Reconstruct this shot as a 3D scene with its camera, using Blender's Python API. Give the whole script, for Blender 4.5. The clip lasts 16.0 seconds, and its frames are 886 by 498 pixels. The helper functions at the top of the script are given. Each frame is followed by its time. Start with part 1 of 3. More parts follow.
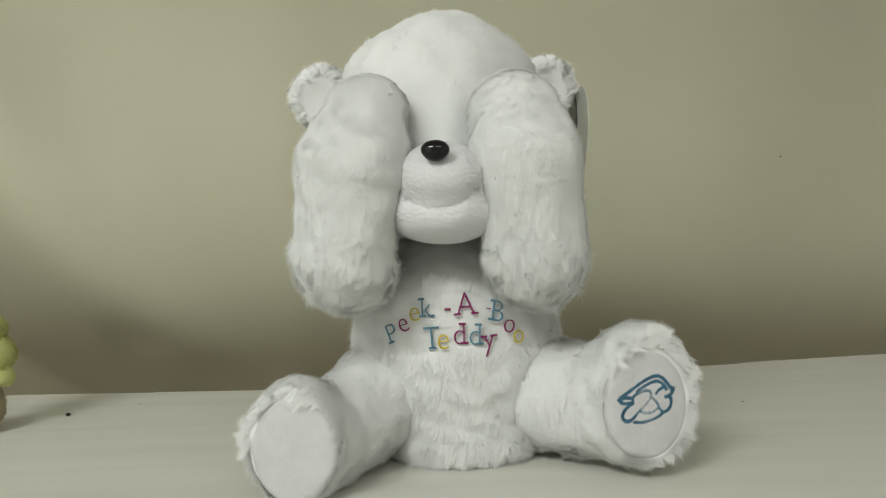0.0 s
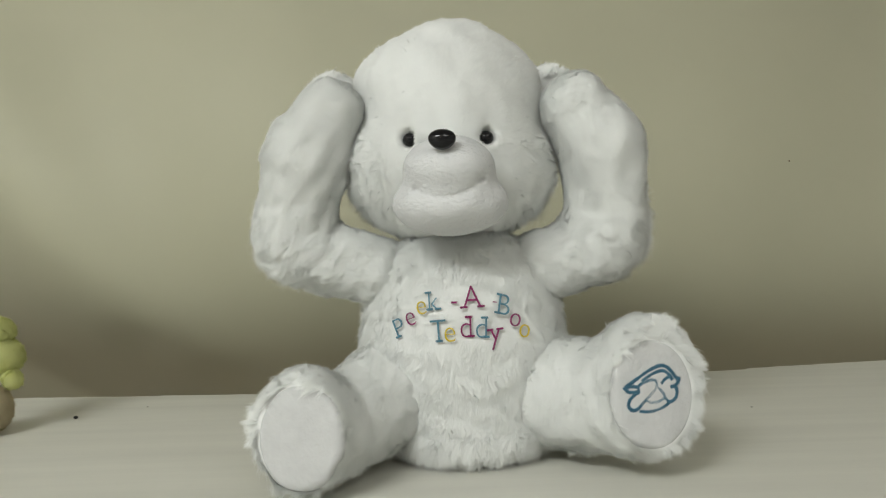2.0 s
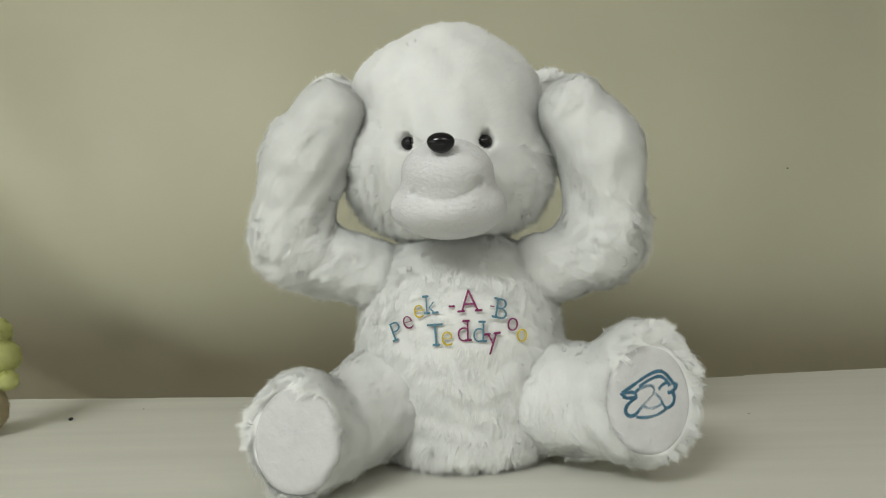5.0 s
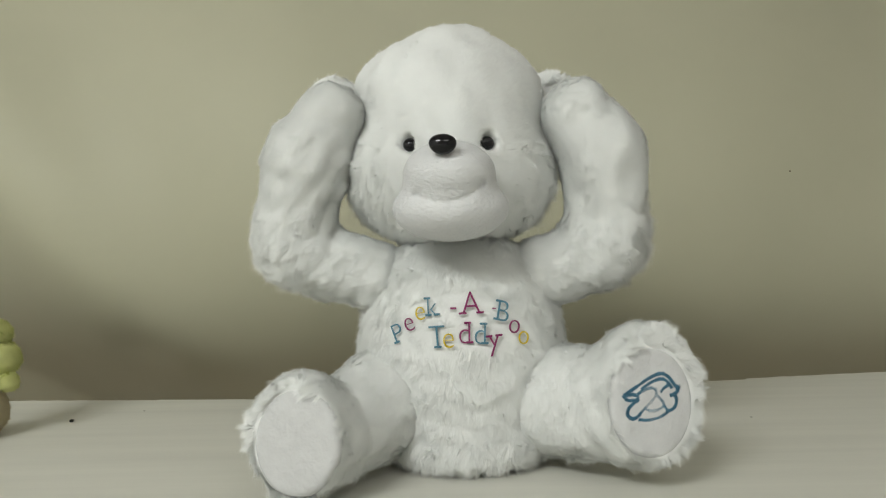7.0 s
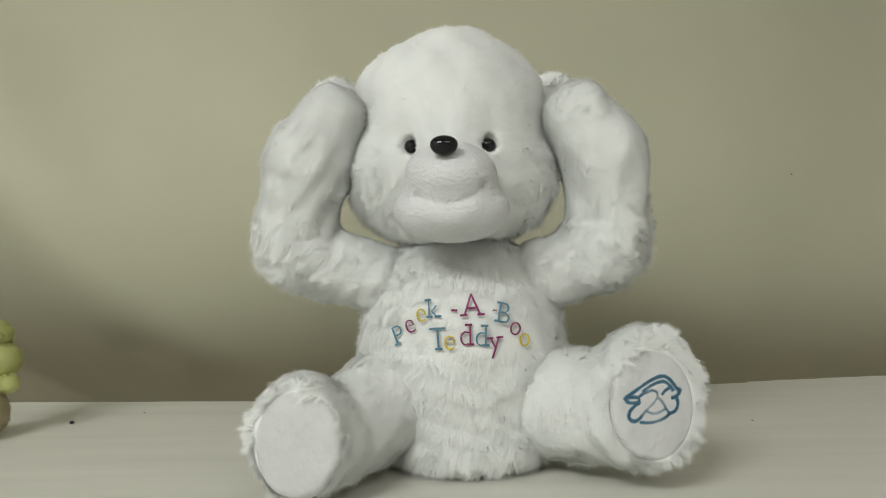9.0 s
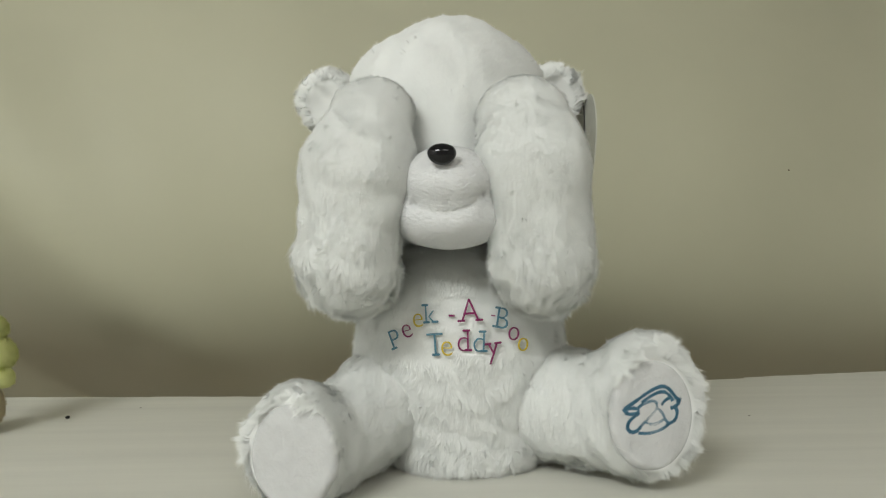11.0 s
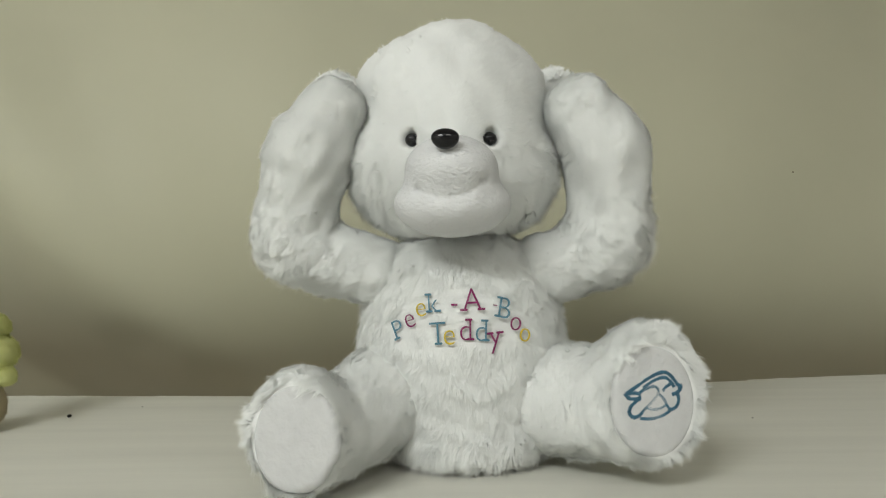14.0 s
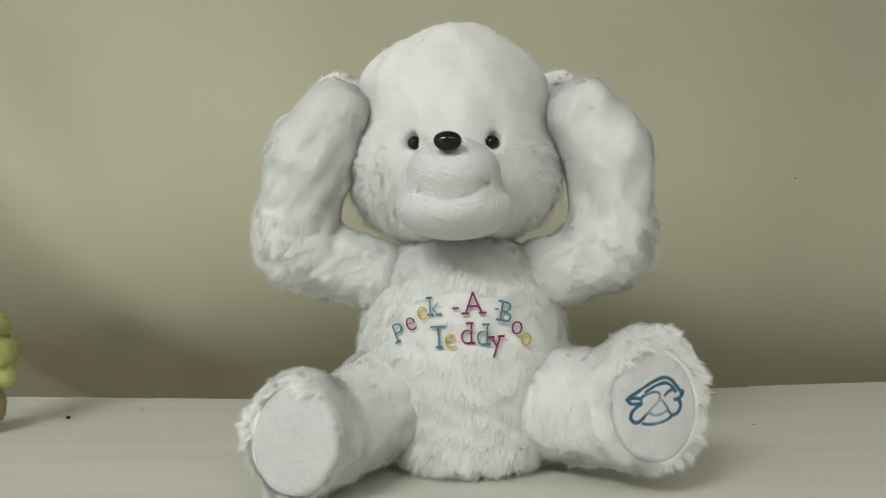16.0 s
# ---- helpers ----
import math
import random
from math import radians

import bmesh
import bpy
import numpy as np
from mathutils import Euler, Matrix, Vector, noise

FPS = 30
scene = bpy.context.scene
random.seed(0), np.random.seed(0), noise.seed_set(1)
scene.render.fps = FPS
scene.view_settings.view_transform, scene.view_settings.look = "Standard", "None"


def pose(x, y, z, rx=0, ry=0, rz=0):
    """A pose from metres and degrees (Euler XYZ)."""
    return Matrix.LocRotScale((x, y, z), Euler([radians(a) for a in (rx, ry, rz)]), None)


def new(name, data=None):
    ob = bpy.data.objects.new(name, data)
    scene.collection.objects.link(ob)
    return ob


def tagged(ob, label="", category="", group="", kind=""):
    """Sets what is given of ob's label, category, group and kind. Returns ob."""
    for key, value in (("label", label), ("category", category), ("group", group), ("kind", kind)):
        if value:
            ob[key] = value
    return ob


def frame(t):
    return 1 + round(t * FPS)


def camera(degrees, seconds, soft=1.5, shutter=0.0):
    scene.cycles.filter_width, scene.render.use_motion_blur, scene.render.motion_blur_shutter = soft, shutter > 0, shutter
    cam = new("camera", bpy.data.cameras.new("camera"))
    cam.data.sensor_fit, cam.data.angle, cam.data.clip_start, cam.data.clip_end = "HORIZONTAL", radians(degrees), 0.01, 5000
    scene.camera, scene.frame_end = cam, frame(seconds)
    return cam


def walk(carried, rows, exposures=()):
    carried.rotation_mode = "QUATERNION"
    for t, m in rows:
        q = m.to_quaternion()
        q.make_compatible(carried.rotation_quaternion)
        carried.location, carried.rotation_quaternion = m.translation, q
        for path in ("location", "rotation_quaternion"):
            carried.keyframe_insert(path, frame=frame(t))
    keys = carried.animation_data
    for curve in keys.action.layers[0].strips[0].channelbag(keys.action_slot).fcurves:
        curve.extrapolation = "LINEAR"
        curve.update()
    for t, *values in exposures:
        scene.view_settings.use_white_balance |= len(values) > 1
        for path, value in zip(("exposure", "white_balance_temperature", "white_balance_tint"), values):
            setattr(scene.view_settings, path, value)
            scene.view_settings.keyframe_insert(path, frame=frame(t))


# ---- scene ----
from mathutils import kdtree

# ---- camera ----
LENS = 60.0
cam = camera(LENS, 16.0, soft=1.2)
# seconds, yaw, pitch, roll (degrees), x, y, z (metres): a hand-held phone that sinks and nears by a few millimetres
SWAY = [
    (0, -0.65, -1.71, 1.72, 0.0011, -0.0066, 0.1508), (0.5, -0.54, -1.48, 1.66, 0.0011, -0.0065, 0.1507), (1, -0.29, -1.26, 1.65, 0.0012, -0.0064, 0.1507),
    (1.5, -0.12, -1.17, 1.68, 0.0012, -0.0062, 0.1505), (2, -0.11, -1.34, 1.63, 0.0011, -0.0060, 0.1502), (2.5, -0.26, -1.38, 1.61, 0.0012, -0.0059, 0.1501),
    (3, -0.14, -1.10, 1.54, 0.0012, -0.0058, 0.1500), (3.5, -0.04, -0.96, 1.51, 0.0012, -0.0055, 0.1499), (4, -0.18, -0.97, 1.34, 0.0012, -0.0054, 0.1497),
    (6.5, -0.19, -0.87, 1.03, 0.0012, -0.0045, 0.1487), (7, -0.12, -0.74, 1.04, 0.0012, -0.0042, 0.1486), (7.5, 0.02, -0.74, 0.98, 0.0010, -0.0040, 0.1483),
    (8, -0.09, -0.81, 0.99, 0.0012, -0.0039, 0.1482), (8.5, -0.22, -0.59, 0.91, 0.0015, -0.0041, 0.1481), (9, -0.05, -0.51, 0.91, 0.0011, -0.0035, 0.1478),
    (11.5, -0.32, -0.83, 0.80, 0.0007, -0.0021, 0.1467), (12, -0.18, -0.72, 0.76, 0.0006, -0.0018, 0.1465), (12.5, 0.01, -0.65, 0.70, 0.0005, -0.0014, 0.1463),
    (13, 0.07, -0.83, 0.61, 0.0003, -0.0010, 0.1460), (13.5, -0.01, -0.97, 0.58, 0.0002, -0.0007, 0.1456), (14, -0.10, -0.67, 0.56, 0.0004, -0.0008, 0.1456),
    (14.5, 0.03, -0.36, 0.47, 0.0002, -0.0002, 0.1455), (15, -0.00, -0.24, 0.23, 0.0001, 0.0000, 0.1452), (15.5, -0.13, -0.16, 0.15, 0.0000, 0.0003, 0.1449),
    (16, -0.04, -0.31, 0.14, -0.0001, 0.0006, 0.1446),
]
walk(cam, [(t, pose(x, y, z, 90 + pitch, roll, yaw)) for t, yaw, pitch, roll, x, y, z in SWAY],
     exposures=[(0.0, 0.0), (16.0, 0.0)])

# ---- world and light ----
world = bpy.data.worlds.new("world")
scene.world = world
world.use_nodes = True
world.node_tree.nodes["Background"].inputs[0].default_value = (0.8, 0.85, 0.9, 1)
world.node_tree.nodes["Background"].inputs[1].default_value = 0.05
CEILING = 1.70
PANELS = [(-1.15, -1.60, 66.0), (0.85, -1.60, 9.0)]
for px, py, watts in PANELS:
    lamp = bpy.data.lights.new("panel_light", "AREA")
    lamp.shape, lamp.size, lamp.size_y = "RECTANGLE", 1.20, 0.60
    lamp.energy, lamp.color = watts, (0.97, 1.0, 0.975)
    ob = new("panel_light", lamp)
    ob.matrix_world = pose(px, py, CEILING - 0.035)


# ---- materials ----
def material(name, color, rough=0.6, metal=0.0, vary=0.06, scale=30.0, bump=0.0, bump_scale=400.0, sheen=0.0,
             coat=0.0, emit=0.0, stretch=(1, 1, 1), spec=0.5, fine=0.0, deep=0.001):
    m = bpy.data.materials.new(name)
    m.use_nodes = True
    nt = m.node_tree
    bsdf = nt.nodes["Principled BSDF"]
    bsdf.inputs["Roughness"].default_value = rough
    bsdf.inputs["Metallic"].default_value = metal
    bsdf.inputs["Specular IOR Level"].default_value = spec
    bsdf.inputs["Sheen Weight"].default_value = sheen
    bsdf.inputs["Coat Weight"].default_value = coat
    if emit:
        bsdf.inputs["Emission Color"].default_value = (*color, 1)
        bsdf.inputs["Emission Strength"].default_value = emit
    coord = nt.nodes.new("ShaderNodeTexCoord")
    mapping = nt.nodes.new("ShaderNodeMapping")
    mapping.inputs["Scale"].default_value = stretch
    nt.links.new(coord.outputs["Object"], mapping.inputs["Vector"])
    wide = nt.nodes.new("ShaderNodeTexNoise")
    wide.inputs["Scale"].default_value = scale
    wide.inputs["Detail"].default_value = 5
    nt.links.new(mapping.outputs[0], wide.inputs["Vector"])
    ramp = nt.nodes.new("ShaderNodeMapRange")
    ramp.inputs["From Min"].default_value, ramp.inputs["From Max"].default_value = 0.3, 0.7
    ramp.inputs["To Min"].default_value, ramp.inputs["To Max"].default_value = 1 - vary, 1 + vary
    nt.links.new(wide.outputs["Fac"], ramp.inputs["Value"])
    value = ramp.outputs[0]
    grain = nt.nodes.new("ShaderNodeTexNoise")
    grain.inputs["Scale"].default_value = bump_scale
    grain.inputs["Detail"].default_value = 4
    nt.links.new(mapping.outputs[0], grain.inputs["Vector"])
    if fine:
        both = nt.nodes.new("ShaderNodeMath")
        both.operation = "MULTIPLY_ADD"
        both.inputs[1].default_value = fine
        nt.links.new(grain.outputs["Fac"], both.inputs[0])
        nt.links.new(value, both.inputs[2])
        value = both.outputs[0]
    tint = nt.nodes.new("ShaderNodeVectorMath")
    tint.operation = "SCALE"
    tint.inputs[0].default_value = color
    nt.links.new(value, tint.inputs["Scale"])
    nt.links.new(tint.outputs[0], bsdf.inputs["Base Color"])
    if bump:
        relief = nt.nodes.new("ShaderNodeBump")
        relief.inputs["Strength"].default_value = bump
        relief.inputs["Distance"].default_value = deep
        nt.links.new(grain.outputs["Fac"], relief.inputs["Height"])
        nt.links.new(relief.outputs[0], bsdf.inputs["Normal"])
    return m


def pile_material(name, color, through_light=0.26, vary=0.02):
    """Pile that lets part of the light through its fibres."""
    m = bpy.data.materials.new(name)
    m.use_nodes = True
    nt = m.node_tree
    nt.nodes.remove(nt.nodes["Principled BSDF"])
    coord, wide, ramp, tint = (nt.nodes.new(k) for k in ("ShaderNodeTexCoord", "ShaderNodeTexNoise", "ShaderNodeMapRange", "ShaderNodeVectorMath"))
    front, back, mix = (nt.nodes.new(k) for k in ("ShaderNodeBsdfDiffuse", "ShaderNodeBsdfTranslucent", "ShaderNodeMixShader"))
    wide.inputs["Scale"].default_value, wide.inputs["Detail"].default_value = 70, 5
    ramp.inputs["From Min"].default_value, ramp.inputs["From Max"].default_value = 0.3, 0.7
    ramp.inputs["To Min"].default_value, ramp.inputs["To Max"].default_value = 1 - vary, 1 + vary
    tint.operation, tint.inputs[0].default_value = "SCALE", color
    nt.links.new(coord.outputs["Object"], wide.inputs["Vector"])
    nt.links.new(wide.outputs["Fac"], ramp.inputs["Value"])
    nt.links.new(ramp.outputs[0], tint.inputs["Scale"])
    nt.links.new(tint.outputs[0], front.inputs["Color"])
    nt.links.new(tint.outputs[0], back.inputs["Color"])
    mix.inputs[0].default_value = through_light
    nt.links.new(front.outputs[0], mix.inputs[1])
    nt.links.new(back.outputs[0], mix.inputs[2])
    nt.links.new(mix.outputs[0], nt.nodes["Material Output"].inputs["Surface"])
    return m


FUR = pile_material("white_fur", (0.934, 0.945, 0.925))
VELOUR = material("white_velour", (0.635, 0.642, 0.642), rough=0.8, vary=0.02, scale=80, bump=1.0, bump_scale=480, spec=0.1, stretch=(0.7, 1, 1.1), deep=0.0011)
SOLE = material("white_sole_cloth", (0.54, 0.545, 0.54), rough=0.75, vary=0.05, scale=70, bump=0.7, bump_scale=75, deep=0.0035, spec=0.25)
BLACK = material("glossy_black", (0.006, 0.006, 0.007), rough=0.03, vary=0.1, spec=0.35)
BLUE = material("blue_thread", (0.055, 0.155, 0.215), rough=0.45, vary=0.12, scale=300, bump=0.8, bump_scale=1500, fine=0.5)
FOOTBLUE = material("steel_blue_thread", (0.045, 0.13, 0.19), rough=0.45, vary=0.15, scale=300, bump=0.8, bump_scale=1500, fine=0.5)
MAGENTA = material("magenta_thread", (0.165, 0.002, 0.07), rough=0.45, vary=0.12, scale=300, bump=0.8, bump_scale=1500, fine=0.5)
YELLOW = material("yellow_thread", (0.48, 0.36, 0.01), rough=0.45, vary=0.12, scale=300, bump=0.8, bump_scale=1500, fine=0.5)
TAGCARD = material("grey_card", (0.44, 0.44, 0.38), rough=0.4, vary=0.08, scale=90)
TAGSHADE = material("tag_gap_shade", (0.035, 0.033, 0.03), rough=0.35, vary=0.2, scale=90)
SHEET = material("beige_sheet", (0.435, 0.427, 0.312), rough=0.55, vary=0.03, scale=5, bump=0.05, bump_scale=120, spec=0.3)
TABLE = material("white_wood", (0.62, 0.615, 0.55), rough=0.5, vary=0.05, scale=9, bump=0.12, bump_scale=120, stretch=(0.35, 5, 5), fine=0.05)
WALL = material("wall_paint", (0.74, 0.74, 0.72), rough=0.9, vary=0.03, scale=3, bump=0.05)
FLOOR = material("floor_board", (0.30, 0.24, 0.18), rough=0.6, vary=0.15, scale=4, stretch=(0.3, 4, 1))
WHITE = material("white_metal", (0.8, 0.8, 0.78), rough=0.5)
GLOW = material("light_diffuser", (1.0, 0.97, 0.90), emit=3.0)
GREEN = pile_material("pale_green_plush", (0.70, 0.72, 0.33), 0.3, 0.06)
CREAM = pile_material("cream_plush", (0.62, 0.55, 0.38), 0.3, 0.08)
CRUMB = material("black_bead", (0.006, 0.006, 0.006), rough=0.4)
FLECK = material("grey_fleck", (0.22, 0.21, 0.18), rough=0.8)
SPECK = material("brown_speck", (0.12, 0.09, 0.06), rough=0.8)


# ---- building helpers ----
def link(name, me, mat, parent=None, label="", smooth=True):
    me.materials.clear()
    me.materials.append(mat)
    if smooth:
        me.shade_smooth()
    ob = new(name, me)
    if parent is not None:
        ob.parent = parent
    return tagged(ob, label)


def part(name, bm, mat, parent, label="", smooth=False):
    me = bpy.data.meshes.new(name)
    bmesh.ops.recalc_face_normals(bm, faces=bm.faces)
    bm.to_mesh(me)
    bm.free()
    return link(name, me, mat, parent, label, smooth)


def box(x0, x1, y0, y1, z0, z1, bevel=0.0, segments=2):
    bm = bmesh.new()
    bmesh.ops.create_cube(bm, size=1, matrix=Matrix.Translation(((x0 + x1) / 2, (y0 + y1) / 2, (z0 + z1) / 2)) @ Matrix.Diagonal((x1 - x0, y1 - y0, z1 - z0, 1)))
    if bevel:
        bmesh.ops.bevel(bm, geom=list(bm.edges), offset=bevel, segments=segments, affect="EDGES")
    return bm


def arr(*v):
    return np.array(v, dtype=float)


def ellipsoid(p, c, r):
    """Near-distance to an ellipsoid, in the unit of p."""
    q = (p - arr(*c)) / arr(*r)
    k0 = np.linalg.norm(q, axis=-1)
    k1 = np.linalg.norm(q / arr(*r), axis=-1)
    return k0 * (k0 - 1) / np.maximum(k1, 1e-9)


def cone(p, a, b, ra, rb):
    """Capsule from a to b whose radius goes from ra to rb."""
    a, b = arr(*a), arr(*b)
    h = np.clip(((p - a) @ (b - a)) / ((b - a) @ (b - a)), 0, 1)
    return np.linalg.norm(p - a - h[..., None] * (b - a), axis=-1) - (ra + (rb - ra) * h)


def join(a, b, k):
    h = np.clip(0.5 + 0.5 * (b - a) / k, 0, 1)
    return b + (a - b) * h - k * h * (1 - h)


def cut(a, b, k):
    return -join(-a, -b, k)


def gradient(f, p, e=0.3):
    g = np.empty_like(p)
    for i in range(3):
        d = np.zeros(3)
        d[i] = e
        g[:, i] = f(p + d) - f(p - d)
    return g / np.maximum(np.linalg.norm(g, axis=1, keepdims=True), 1e-9)


def skin(f, lo, hi, step):
    """Quads and normals of the surface f = 0 in the box lo..hi (millimetres), by surface nets."""
    axes = [np.arange(a, b + step, step) for a, b in zip(lo, hi)]
    grid = np.stack(np.meshgrid(*axes, indexing="ij"), -1)
    val = f(grid.reshape(-1, 3)).reshape(grid.shape[:3])
    neg = val < 0
    n = [s - 1 for s in val.shape]
    total, crossings = np.zeros((*n, 3)), np.zeros(n)
    corners = [(i, j, k) for i in (0, 1) for j in (0, 1) for k in (0, 1)]

    def corner(a, c):
        return a[c[0]:c[0] + n[0], c[1]:c[1] + n[1], c[2]:c[2] + n[2]]

    for c in corners:
        for ax in range(3):
            if c[ax]:
                continue
            d = tuple(v + (i == ax) for i, v in enumerate(c))
            v0, v1 = corner(val, c), corner(val, d)
            hit = (v0 < 0) != (v1 < 0)
            t = np.where(hit, v0 / np.where(hit, v0 - v1, 1), 0)
            place = corner(grid, c) * (1 - t[..., None]) + corner(grid, d) * t[..., None]
            total += place * hit[..., None]
            crossings += hit
    used = crossings > 0
    index = np.full(n, -1)
    index[used] = np.arange(used.sum())
    verts = total[used] / crossings[used][:, None]
    quads = []
    for ax in range(3):
        b, c = (ax + 1) % 3, (ax + 2) % 3
        sl0 = [slice(1, -1)] * 3
        sl0[ax] = slice(0, -1)
        sl1 = list(sl0)
        sl1[ax] = slice(1, None)
        a0, a1 = neg[tuple(sl0)], neg[tuple(sl1)]
        where = np.argwhere(a0 != a1)
        flip = a0[a0 != a1]
        shift = np.ones(3, int)
        shift[ax] = 0
        base = where + shift
        eb, ec = np.eye(3, dtype=int)[b], np.eye(3, dtype=int)[c]
        ids = np.stack([index[tuple((base - o).T)] for o in (eb + ec, ec, 0 * eb, eb)], 1)
        ids[~flip] = ids[~flip][:, ::-1]
        quads.append(ids)
    quads = np.concatenate(quads)
    quads = quads[(quads >= 0).all(1)]
    for _ in range(3):
        g = gradient(f, verts)
        verts = verts - np.clip(f(verts), -step, step)[:, None] * g * 0.8
    return verts, quads, gradient(f, verts, 0.8)


def waves(p, length, seed, count=9):
    """A smooth random vector field with that wavelength, about -1 to 1."""
    rng = np.random.default_rng(seed)
    out = np.zeros_like(p)
    for i in range(3):
        for _ in range(count):
            k = rng.normal(size=3)
            k *= 2 * math.pi / length * rng.uniform(0.6, 1.5) / np.linalg.norm(k)
            out[:, i] += np.sin(p @ k + rng.uniform(0, 6.28))
    return out / math.sqrt(count / 2)


def lumps(p, length, seed):
    """A scalar field like waves()."""
    return waves(p, length, seed, 5)[:, 0]


def unit(v):
    return v / np.maximum(np.linalg.norm(v, axis=1, keepdims=True), 1e-9)


def locks(root, mid, tip, spacing, gather, rng):
    """Draw hairs towards the hair at the heart of their lock; locks stand about that far apart (millimetres)."""
    cell = np.floor(root / spacing).astype(np.int64)
    order = rng.permutation(len(root))
    key = (cell[:, 0] * 4096 + cell[:, 1]) * 4096 + cell[:, 2]
    _, first = np.unique(key[order], return_index=True)
    hearts = order[first]
    tree = kdtree.KDTree(len(hearts))
    for i, p in enumerate(root[hearts]):
        tree.insert(p, i)
    tree.balance()
    mine = hearts[np.array([tree.find(p)[1] for p in root])]
    pull = gather * rng.uniform(0.6, 1.0, (len(root), 1))
    return mid + (mid[mine] - mid) * pull * 0.35, tip + (tip[mine] - tip) * pull


def furred(name, f, lo, hi, step, mat, parent, blades, length, comb, lift, width=0.9, keep=None, seed=1, tuft=7.0, wild=0.55, label="", origin=(0, 0, 0), lock=0.0, gather=0.6, crisp=0.35):
    """A plush skin with pile: short blades that grow from it. Lengths in millimetres; the mesh is in metres about origin."""
    verts, quads, normals = skin(f, lo, hi, step)
    rng = np.random.default_rng(seed)
    a, b, c, d = (verts[quads[:, i]] for i in range(4))
    area = 0.5 * np.linalg.norm(np.cross(c - a, d - b), axis=1)
    pick = rng.choice(len(quads), blades, p=area / area.sum())
    u, v = rng.random((2, blades, 1))
    q = quads[pick]
    mixed = lambda w: (w[q[:, 0]] * (1 - u) + w[q[:, 1]] * u) * (1 - v) + (w[q[:, 3]] * (1 - u) + w[q[:, 2]] * u) * v
    root, n = mixed(verts), unit(mixed(normals))
    ln = length(root, n) if callable(length) else np.full(blades, float(length))
    good = ln > 0.3
    # the far side, which nobody sees, carries a thinner pile
    good &= (n[:, 1] < 0.45) | (rng.random(blades) < 0.35)
    if keep is not None:
        good &= keep(root, n)
    root, n, ln = root[good], n[good], ln[good]
    m = len(root)
    ln = ln * rng.uniform(0.65, 1.2, m) * (1 + 0.28 * np.clip(lumps(root, 11, seed + 3), -1, 1))
    way = comb(root, n) if callable(comb) else np.tile(arr(*comb), (m, 1))
    way = way - (way * n).sum(1, keepdims=True) * n
    field = waves(root, tuft, seed + 5) * wild + waves(root, tuft * 3.2, seed + 9) * wild * 0.8
    field *= np.clip(ln / 4.5, 0.6, 1.7)[:, None]
    field -= (field * n).sum(1, keepdims=True) * n
    lf = lift(root, n)[:, None] if callable(lift) else lift
    # a few longer hairs stand off
    stray = rng.random(m) < 0.04
    ln = np.where(stray, ln * 1.3, ln)
    lf = np.where(stray[:, None], np.minimum(lf + 0.25, 0.8), lf)
    grow = unit(n * lf + unit(way) * (1 - lf) + field * 0.6 + rng.normal(0, 0.16, (m, 3)))
    grow = unit(grow + n * np.maximum(0, 0.12 - (grow * n).sum(1, keepdims=True)))
    side = unit(np.cross(grow, n) + rng.normal(0, 0.15, (m, 3)))
    w = (width * rng.uniform(0.6, 1.3, m))[:, None] / 2
    ln = ln[:, None]
    bend = unit(way) * 0.22 + field * 0.14 - n * 0.10
    mid = root + grow * ln * 0.42
    tip = root + grow * ln + bend * ln
    # hairs lean together into pointed locks
    if lock:
        mid, tip = locks(root, mid, tip, lock, gather, rng)
    base = root - n * 0.6
    flat = np.cross(side, grow)
    flat *= np.where((flat * n).sum(1, keepdims=True) < 0, -1, 1)
    shade = unit(n * (1 - crisp) + unit(flat) * crisp)
    blade = np.stack([base, mid - side * w, mid + side * w, tip], 1).reshape(-1, 3)
    tri = (np.arange(m)[:, None, None] * 4 + np.array([[0, 2, 1], [1, 2, 3]])[None]).reshape(-1) + len(verts)
    allv = (np.concatenate([verts, blade]) - arr(*origin)) / 1000.0
    loops = np.concatenate([quads.reshape(-1), tri])
    starts = np.concatenate([np.arange(len(quads)) * 4, len(quads) * 4 + np.arange(m * 2) * 3])
    me = bpy.data.meshes.new(name)
    me.vertices.add(len(allv))
    me.vertices.foreach_set("co", allv.astype(np.float32).reshape(-1))
    me.loops.add(len(loops))
    me.loops.foreach_set("vertex_index", loops.astype(np.int32))
    me.polygons.add(len(starts))
    me.polygons.foreach_set("loop_start", starts.astype(np.int32))
    me.update(calc_edges=True)
    me.shade_smooth()
    soft = me.attributes.new("custom_normal", "FLOAT_VECTOR", "POINT")
    soft.data.foreach_set("vector", np.concatenate([normals, np.repeat(shade, 4, 0)]).astype(np.float32).reshape(-1))
    me.materials.append(mat)
    ob = new(name, me)
    ob.parent = parent
    ob.location = arr(*origin) / 1000.0
    return tagged(ob, label)


def plain_skin(name, f, lo, hi, step, mat, parent, label="", origin=(0, 0, 0)):
    verts, quads, _ = skin(f, lo, hi, step)
    me = bpy.data.meshes.new(name)
    me.from_pydata(((verts - arr(*origin)) / 1000.0).tolist(), [], quads.tolist())
    ob = link(name, me, mat, parent, label)
    ob.location = arr(*origin) / 1000.0
    return ob


def onto(f, x, z, start=380.0):
    """Where a line along +y at x, z first meets f = 0 (millimetres), and the normal there."""
    p = arr([x, start, z])
    for _ in range(120):
        d = float(f(p)[0])
        p[0, 1] += max(0.05, d * 0.7)
        if d < 0.05:
            break
    return p[0], gradient(f, p)[0]


